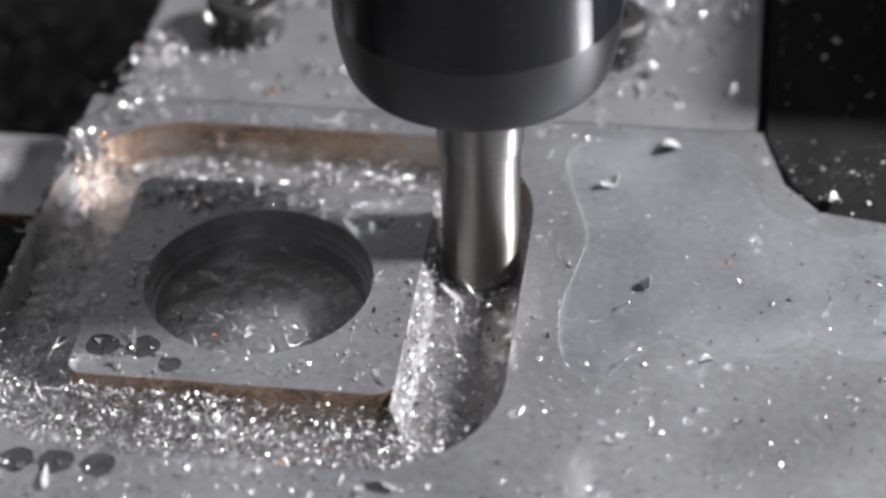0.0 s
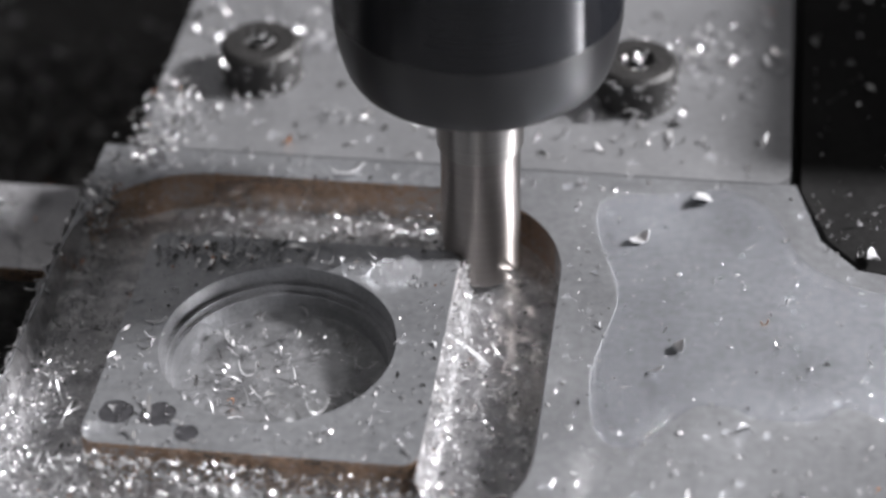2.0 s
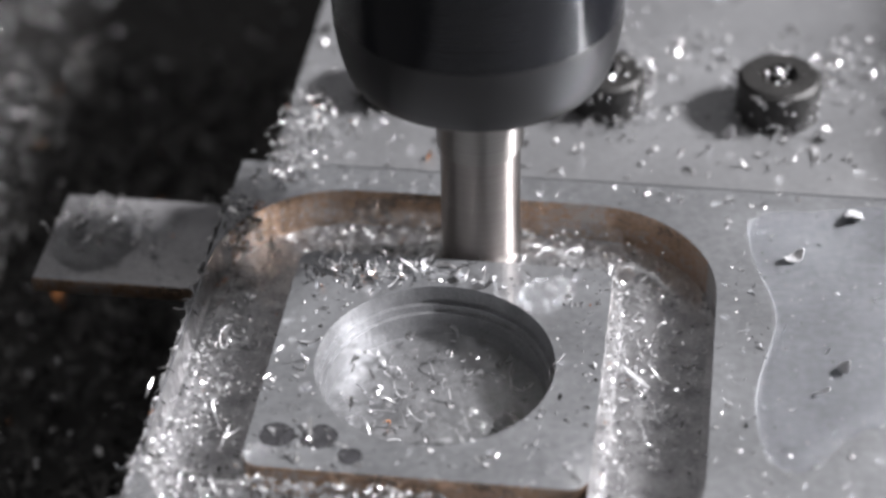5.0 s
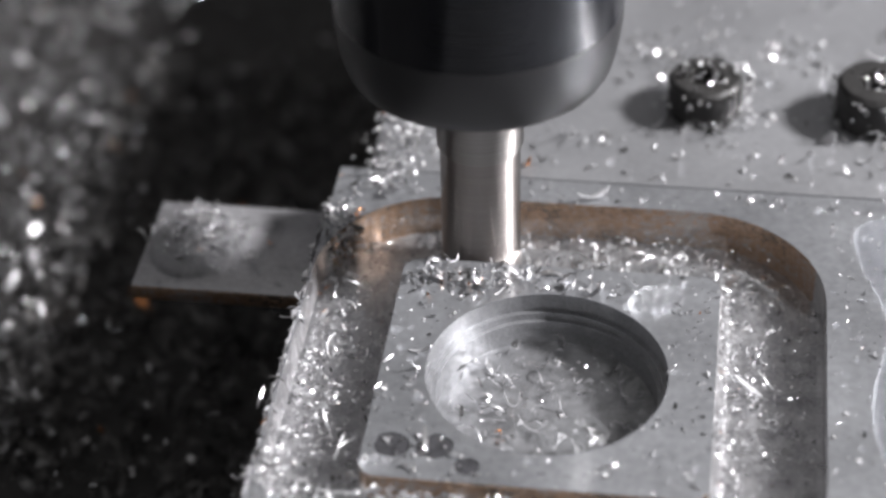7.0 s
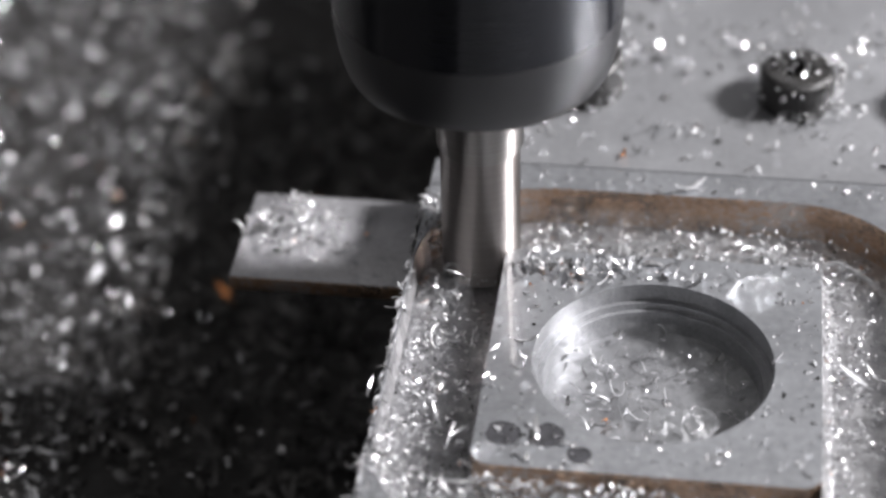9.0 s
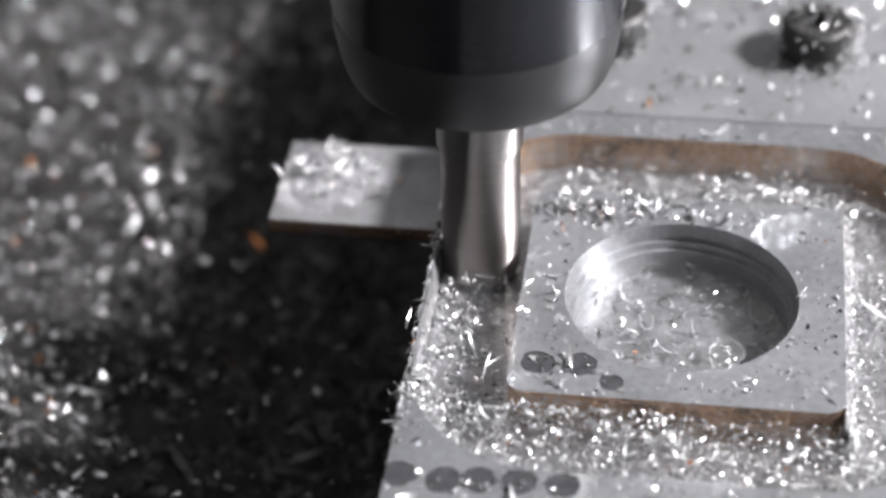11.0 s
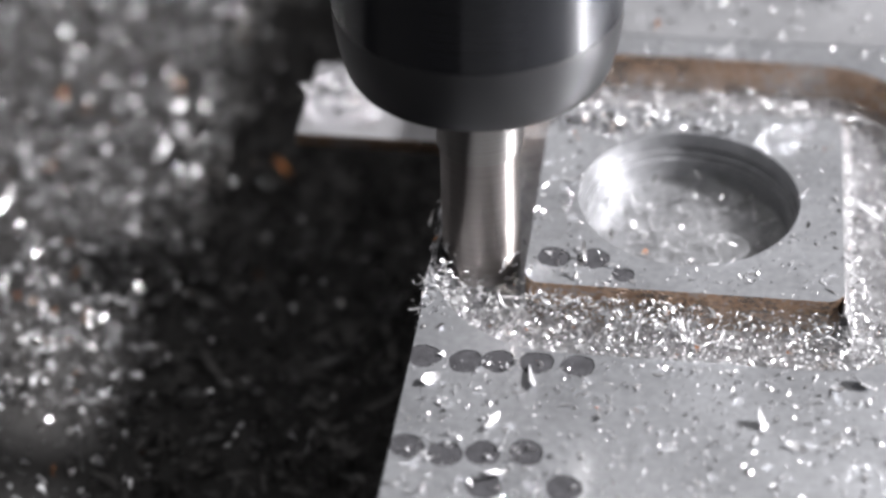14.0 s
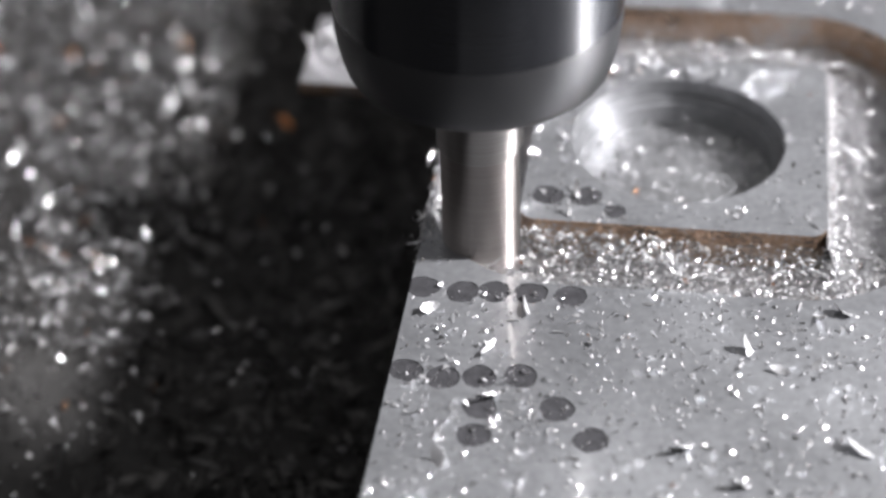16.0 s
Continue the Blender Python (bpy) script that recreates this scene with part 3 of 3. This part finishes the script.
def scatter():
    r = random.Random(11)
    spots, fine = [], []
    while len(spots) < 2500:
        u, v = r.uniform(-17.4, 18.2), r.uniform(-18, 18.2)
        if in_ring(u, v):
            right, top, left = u > 11.6 and v > -13, v > 12, u < -11.6
            if right and v < 11 and r.random() < 0.6:
                continue
            if (left and u > -13.9 and -11 < v < 15 or top and v < 13.6 and u < 8) and r.random() < 0.85:
                continue
            if left and -10 < v < 12 and r.random() < 0.45:
                continue
            if top and u < 6 and r.random() < 0.5:
                continue
            lift = r.random() ** (2.0 if right else 1.6 if top else 1.1)
            spots.append((u, v, SLOT_DEEP + (0.7 if right else 0.9 if top else 0.9 if left else 2.3) * lift))
    while len(fine) < 3800:
        u, v = r.uniform(-17.4, 18.2), r.uniform(-18, 18.2)
        if in_ring(u, v):
            right, top = u > 11.6 and v > -13, v > 12
            if right and r.random() < 0.7:
                continue
            if u < -11.6 and u > -13.9 and -11 < v < 15 and r.random() < 0.8:
                continue
            fine.append((u, v, SLOT_DEEP + (0.3 if right else 0.7 if top else 0.6 if u < -11.6 and v > -12 else 1.8) * r.random()))
    spots += [(r.uniform(-11.5, 1.0), -11.45 - abs(r.gauss(0, 0.7)), r.uniform(-2.4, -0.5)) for _ in range(320)]
    chips("slot_chips", spots, r, "curled silvery chips packed in the milled slot", 0.6, (0.18, 0.66), share=(0.006, 0.12), shiny=0.18)
    chips("slot_dust", fine, r, "fine wet metal crumbs on the slot's floor", 0.1, (0.22, 0.6), share=(0.006, 0.16), shiny=0.16)
    chips("bore_chips", [(6.9 * math.sqrt(q) * math.cos(a), 6.9 * math.sqrt(q) * math.sin(a), -3.7 + r.random() * 0.8) for q, a in ((r.random(), r.uniform(0, 6.283)) for _ in range(150))], r,
          "small silvery chips lying in the bore", 0.4, (0.25, 1.0), share=(0.004, 0.14), shiny=0.3)
    bm = bmesh.new()
    for _ in range(30):
        q, a = r.random(), r.uniform(0, 6.283)
        ribbon(bm, (6.0 * math.sqrt(q) * math.cos(a), 6.0 * math.sqrt(q) * math.sin(a), -3.55 + r.random() * 0.7), r.uniform(1.4, 4.0), r.uniform(0.06, 0.12), r.choice((-1, 1)) * r.uniform(1.0, 4.5), r.uniform(-4, 4), r, 0.08, 14)
    thing(part("bore_curls", bm, CHIP, smooth=40), "long thin curls of swarf tangled in the bore", "metal chips", kind="stuff", at=at_mm(0, 0))
    bm = bmesh.new()
    for u, v, z, n in ((-6, 9.3, 0.3, 16), (3.2, 8.6, 0.2, 5), (-14.5, 0, -1.6, 14), (-14.5, 12, -1.2, 6), (0, -14.6, -1.0, 36), (9, -14.6, -0.9, 22), (-12, -14.6, -0.9, 22), (4, 15, -2.2, 16), (14.6, 0, -2.6, 7), (10, 28.6, 0.5, 12), (22, 28.4, 0.5, 10), (-7, 28.8, 0.5, 7), (0, 26, 0.4, 6)):
        for _ in range(n):
            ribbon(bm, (u + r.gauss(0, 1.9 if abs(u) < 12 else 1.0), v + r.gauss(0, 0.8 if abs(u) < 12 else 4.0), z + r.random() * 0.5), r.uniform(1.2, 3.0), r.uniform(0.07, 0.14), r.choice((-1, 1)) * r.uniform(0.6, 3.6), r.uniform(-4, 4), r, 0.08, 12)
    thing(part("swarf_curls", bm, CHIP, smooth=40), "long thin curls of swarf over the slot and rims", "metal chips", kind="stuff", at=at_mm(0, 0))
    spots = []
    while len(spots) < 2600:
        u, v = r.uniform(-17.8, 50), r.uniform(-48, 21)
        if not in_ring(u, v) and not (max(abs(u), abs(v)) > 11 and max(abs(u), abs(v)) < 18.8) and math.hypot(u, v) > 8.2:
            if r.random() < (1.0 if v < -18 and u < 26 else 0.3 if u > 18 else 0.75):
                spots.append((u, v, 0.02))
    spots += [(r.gauss(-10, 4), r.gauss(-30.5, 3), 0.05) for _ in range(120)] + [(r.uniform(-17, 30), r.uniform(-44, -19), 0.05) for _ in range(420)]
    spots = [p for p in spots if p[0] > -17.7 and (off_dots(p[0], p[1]) or r.random() < 0.25)]
    chips("plate_chips", spots, r, "small bright chips sprinkled on the wet plate", 0.24, (0.12, 0.66), share=(0.004, 0.10), shiny=0.40)
    spots = [(r.gauss(-6, 3.2), r.gauss(9.2, 0.9), 0.05 + 0.3 * r.random()) for _ in range(80)]
    spots += [(r.gauss(-8.5, 2.0), r.gauss(-9.0, 0.9), 0.05) for _ in range(22)]
    spots = [p for p in spots if max(abs(p[0]), abs(p[1])) < 10.9 and math.hypot(p[0], p[1]) > 8.2]
    chips("island_chips", spots, r, "dark and bright chips heaped along the island's rim", 0.6, (0.25, 1.2), share=(0.04, 0.36), shiny=0.3)
    spots = []
    while len(spots) < 300:
        u, v = r.uniform(-15, 34), 21.8 + 30 * r.random() ** 1.1
        spots.append((u, v, 0.2))
    spots += [(r.gauss(9.5 + k * 14.6 - 14.6, 2.6), r.gauss(36.4, 1.3), 0.25 + abs(r.gauss(0, 0.7))) for k in range(3) for _ in range(80)]
    spots += [(u, 32.0 + r.gauss(0, 0.9), 3.15) for u0 in (-7.4, 9.2, 22.4) for u in [u0 + r.gauss(0, 1.2) for _ in range(46)]]
    spots += [(u0 + q * math.cos(a), 31.8 + q * math.sin(a), r.uniform(0.2, 3.2)) for u0 in (-7.4, 9.2, 22.4) for q, a in [(3.15 + abs(r.gauss(0, 0.25)), r.uniform(0, 6.283)) for _ in range(70)]]
    spots += [(u0 + r.gauss(0.8, 1.2), 28.6 + r.gauss(0, 0.5), 0.4) for u0 in (9.5, 23.2) for _ in range(9)]
    chips("strip_chips", spots + [(r.uniform(-14, 34), r.gauss(39, 2.2), 0.25) for _ in range(170)], r, "bright chips strewn over the clamp strip and its screws", 0.4, (0.22, 1.1), share=(0.006, 0.18), shiny=0.34)
    spots = [(r.gauss(-13.6, 1.2), r.uniform(18, 30), 0.1 + abs(r.gauss(0, 0.6))) for _ in range(400)]
    spots += [(-17.8 + r.gauss(0, 0.13), r.uniform(-16, 18), r.uniform(-1.0, 0.15)) for _ in range(170)]
    spots += [(r.gauss(-17.0, 0.45), r.gauss(-11.5, 2.4), r.uniform(-0.8, 0.4)) for _ in range(110)]
    spots += [(r.gauss(-16.3, 0.6), r.gauss(14.6, 1.5), r.uniform(-1.2, 0.5)) for _ in range(380)]
    chips("edge_chips", spots, r, "ragged chips and burrs clinging to the plate's edge", 0.5, (0.2, 0.8), share=(0.004, 0.18), shiny=0.2)
    chips("bar_chips", [(r.gauss(-27.6, 1.7), r.gauss(16.6, 1.8), -4.25 + 1.5 * r.random() ** 2) for _ in range(130)], r, "wet chips lying on the support bar", 0.6, (0.25, 1.1), share=(0.004, 0.05), shiny=0.5)
    spots = [(r.uniform(-140, -16), r.uniform(-60, 140), -24.4 + r.random() * 1.6) for _ in range(1900)]
    spots += [(r.gauss(-60, 14), r.gauss(0, 16), -21 + r.random() * 4) for _ in range(900)]
    spots += [(r.uniform(-110, -44), r.uniform(-16, 130), -24.0 + r.random() * 2.4) for _ in range(11500)]
    spots += [(min(-46.5, r.gauss(-54, 4.0)), r.gauss(2, 8.5), -22.5 + r.random() * 3.0) for _ in range(1300)]
    spots += [(r.uniform(-40, 60), r.uniform(63, 140), -24.2 + r.random() * 1.8) for _ in range(700)]
    chips("table_chips", spots, r, "heaped silvery and copper-coloured chips on the machine table", 0.35, (0.36, 1.3), share=(0.016, 0.30), shiny=0.28)
    # swarf beside the plate; its shade is painted in by the dark colours
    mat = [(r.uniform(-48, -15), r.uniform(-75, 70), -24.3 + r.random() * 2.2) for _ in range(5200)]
    chips("swarf_mat", mat, r, "tangled swarf on the machine table, shade put into its dark colour", 0.75, (0.6, 2.4), mats=[SWARF_SHADED, CHIP_COPPER, BED, CHIP_DARK], share=(0.006, 0.3), shiny=0.12)
    chips("block_chips", [(r.uniform(36, 62), r.uniform(13, 60), -0.35) for _ in range(200)], r, "sparse chips on the black shade block", 0.2, (0.2, 0.8))
    spots = []
    while len(spots) < 3600:
        u, v = r.uniform(-17.8, 44), r.uniform(-46, 21)
        if not (max(abs(u), abs(v)) > 11 and max(abs(u), abs(v)) < 18.8) and math.hypot(u, v) > 8.2 and r.random() < (1.0 if u < 24 else 0.4):
            spots.append((u, v, 0.01))
    wall = [(11.35 + abs(r.gauss(0, 0.35)), r.uniform(-11, 10.5), r.uniform(-3.0, -0.15)) for _ in range(1000)]
    wall += [(r.gauss(12.3, 0.9), r.gauss(-12.6, 1.0), r.uniform(-2.5, 0.2)) for _ in range(130)]
    chips("wall_chips", wall, r, "bright crumbs sticking to the island's lit side", 0.25, (0.16, 0.5), share=(0.004, 0.03), shiny=0.5)
    chips("metal_dust", spots, r, "fine glittering and dark metal dust on the wet plate", 0.0, (0.12, 0.32), share=(0.004, 0.2), shiny=0.35)
    torn_sheet("torn_burr", -15.5, 15.5, [(-17.38, -2.6), (-17.46, -2.0), (-17.55, -1.4), (-17.63, -0.8), (-17.72, -0.2), (-17.80, 0.15)], 0.34, 0.35,
               "crumpled bright foil of metal torn along the plate's thin edge", 2.0)
    torn_sheet("packed_crumbs", -12.4, 10.6, [(11.24, -0.15), (11.38, -0.40), (11.56, -0.80), (11.74, -1.40), (11.92, -2.20), (12.05, -3.15)], 0.30, 0.30,
               "bright wet crumbs packed against the island's side", 14.0)
    glints = []
    while len(glints) < 1500:
        u, v = r.uniform(-17.2, 18), r.uniform(-18, 18)
        if in_ring(u, v) and (v < -11.6 or u < -11.6 and r.random() < 0.5 or v > 11.6 and r.random() < 0.2 or r.random() < 0.15):
            glints.append((u, v, (-1.1 if v < -11.6 else -1.8) + 0.5 * r.random()))
    glints += [(r.gauss(-16.2, 0.9), r.gauss(-13.2, 1.5), r.uniform(-1.2, 0.1)) for _ in range(260)]
    chips("slot_glints", [g for g in glints if g[0] > -17.5], r, "tiny glittering crumbs afloat on the slot's coolant", 0.25, (0.14, 0.42), share=(0.006, 0.05), shiny=0.5)
    sheet("slot_coolant", lambda u, v: in_ring(u, v) or (11.25 < max(abs(u), abs(v)) < 12), lambda u, v: -2.35 if u > 11.6 and v > -12 else -1.2 if v > 11 else -1.75 if u < -11 and v > -11 else -0.95, 0.3, 18.3, "clear rippled coolant standing in the milled slot")
    sheet("bore_coolant", lambda u, v: math.hypot(u, v) < 7.2, lambda u, v: -2.6 + 0.7 * math.exp(-((u - 0.2) / 3.2) ** 2 - (v / 3.2) ** 2), 0.2, 7.5, "clear rippled coolant standing in the bore", 0.35)
    # swarf that hangs out over the plate's edge
    for k, (u, v, long, wide, curl, turn) in enumerate(((-18.5, -4.9, 2.2, 0.16, 1.2, 12), (-18.2, -12.2, 2.6, 0.16, 3.0, 40), (-18.1, 3.6, 1.4, 0.15, 1.2, 200), (-8.6, -0.6, 2.2, 0.16, 1.6, 20))):
        bm = bmesh.new()
        ribbon(bm, (0, 0, 0.1), long, wide, curl, 1.5, random.Random(80 + k), 0.1, 12)
        thing(part("swarf_curl", bm, CHIP_SHINY, smooth=40), "thin bright curl of swarf caught on an edge", "metal chip", "swarf on the edges", at=at_mm(u, v, 0.0, turn))
    # single larger chips that lie on the plate and the strip
    for k, (u, v, z, long, wide, curl, turn) in enumerate((
        (28.0, 18.6, 0.1, 1.9, 1.3, 0.6, 20), (25.3, 25.9, 0.25, 2.2, 0.5, 0.1, 35), (18.8, 28.2, 0.25, 1.6, 0.9, 1.2, 80), (25.5, -0.5, 0.1, 1.9, 0.5, 0.2, -8),
        (27.2, 2.1, 0.1, 1.6, 0.9, 1.0, 110), (31.6, -5.5, 0.1, 1.7, 0.7, 0.4, 10), (-9.5, -21.2, 0.1, 2.4, 0.45, 0.15, -68), (12.1, -19.6, 0.1, 1.5, 0.8, 0.5, -40),
        (10.5, -20.3, 0.1, 2.2, 0.45, 0.4, 70), (5.8, -24.2, 0.1, 2.0, 0.7, 0.5, -35), (1.6, 19.4, 0.1, 3.0, 0.35, 1.6, -60), (13.4, 2.3, -2.2, 2.6, 0.4, 0.3, 25),
        (3.0, 8.9, 0.1, 2.6, 0.5, 1.8, -55), (-8.6, 1.0, 0.1, 1.8, 0.3, 1.0, 25), (23.8, 13.5, 0.1, 1.8, 0.8, 2.0, 60), (40.2, 13.0, 0.1, 2.4, 0.8, 1.5, -30),
        (8.0, -26.1, 0.1, 1.5, 0.5, 0.3, 75), (5.6, -37.3, 0.1, 1.6, 0.8, 0.8, 20), (-13.5, -36.9, 0.1, 1.6, 1.0, 0.9, 10), (10.4, -25.3, 0.1, 1.2, 0.5, 0.4, -20), (-10.8, -30.7, 0.1, 1.7, 0.6, 0.9, 60),
        (13.0, -33.2, 0.1, 2.2, 0.7, 0.6, -40), (1.8, -34.4, 0.1, 1.8, 1.0, 0.7, 30), (-11.6, -25.9, 0.1, 1.8, 0.4, 0.8, 40), (-16.1, -22.2, 0.1, 1.5, 0.7, 1.2, -10))):
        bm = bmesh.new()
        rr = random.Random(50 + k)
        ribbon(bm, (0, 0, 0.25 * wide), long, wide, curl, 0.8, rr, 0.12, 8)
        ob = part("metal_chip", bm, CHIP_WET, smooth=30)
        thing(ob, "single bright curled aluminium chip lying loose", "metal chip", "large loose chips", at=at_mm(u, v, z, turn))


# ---- spindle and tool ----
def spindle():
    nut = new("tool_holder")
    bm = bmesh.new()
    lathe(bm, [(9.75, 60), (9.75, 20.2)])
    part("nut", bm, HOLDER, nut)
    bm = bmesh.new()
    lathe(bm, [(9.75, 20.2), (9.73, 19.6), (9.66, 18.6), (9.5, 17.4), (9.26, 16.3), (9.05, 15.6), (8.85, 15.25), (3.2, 15.2), (3.2, 17)])
    part("nose", bm, CHAMFER, nut, "ground steel nose ring")
    thing(nut, "dark steel collet nut of the spindle, spinning", "tool holder", rides=False)
    mill = new("end_mill")
    bm = bmesh.new()
    lathe(bm, [(3.1, 20), (3.1, 15.2), (3.04, 8.4), (2.9, 8.15)])
    part("shank", bm, SHANK, mill)
    bm = bmesh.new()
    lathe(bm, [(2.9, 8.15), (2.82, 8.0), (2.82, -2.6), (2.7, -2.75), (0, -2.75)])
    part("cutting_end", bm, FLUTE, mill, "fluted cutting end blurred by its spin")
    thing(mill, "bright carbide end mill held in the collet nut", "milling cutter", rides=False)
    return nut, mill


def slide(t):
    for (t0, x0, y0), (t1, x1, y1) in zip(SLIDE, SLIDE[1:]):
        if t <= t1:
            k = (t - t0) / (t1 - t0)
            return x0 + (x1 - x0) * k, y0 + (y1 - y0) * k
    return SLIDE[-1][1:]


def thrown_chips():
    """Chips that lie by the cutter, are flung off by it at a moment, and come to rest on what rides by."""
    out = []
    for k, (t, by, rest, long, wide) in enumerate((
        (3.0, (2.6, 18.0, 6.0), (26.0, 58.0, 0.4), 3.4, 0.16),
        (4.0, (-35.6, 30.8, 4.0), (-62.0, 44.0, -22.6), 1.6, 0.6),
        (7.5, (-25.7, 19.7, 2.0), (-46.0, 26.0, -22.6), 1.3, 0.5),
        (15.0, (-14.4, -11.2, 1.0), (-30.0, -30.0, -22.6), 2.2, 0.4))):
        bm = bmesh.new()
        ribbon(bm, (0, 0, 0), long, wide, 0.3, 0.8, random.Random(120 + k), 0.1, 8)
        ob = part("thrown_chip", bm, CHIP_SHINY, smooth=40)
        thing(ob, "bright chip flung off by the spinning cutter", "metal chip", "chips flung by the cutter", rides=False)
        sx, sy = slide(t - 0.1)
        home = (AXIS[0] - 3.3 - sx, AXIS[1] - 1.0 - sy, -2.6)
        lx, ly = slide(t + 0.15)
        rows = []
        for q in sorted({a for a, _, _ in SLIDE} | {t - 0.1, t, t + 0.15}):
            x, y = slide(q)
            if q < t - 0.05:
                p = (home[0] + x, home[1] + y, home[2])
            elif abs(q - t) < 0.02:
                p = by
            else:
                p = (rest[0] - lx + x, rest[1] - ly + y, rest[2])
            rows.append((q, pose(p[0] * MM, p[1] * MM, (TOP + p[2]) * MM, 0, 0, 35 * k)))
        out.append((ob, rows))
    return out


setting()
work_plate()
back_strip()
side_bar()
black_block()
screws()
coolant()
scatter()
SPINDLE = spindle()
THROWN = thrown_chips()


def motions():
    for ob in RIDERS:
        home = ob.matrix_basis.copy()
        walk(ob, [(t, Matrix.Translation((x * MM, y * MM, 0)) @ home) for t, x, y in SLIDE])
    for ob, rows in THROWN:
        walk(ob, rows)
    for ob in SPINDLE:
        walk(ob, [(k / 10, pose(AXIS[0] * MM, AXIS[1] * MM, TOP * MM, 0, 0, -80 * k)) for k in range(161)])


motions()
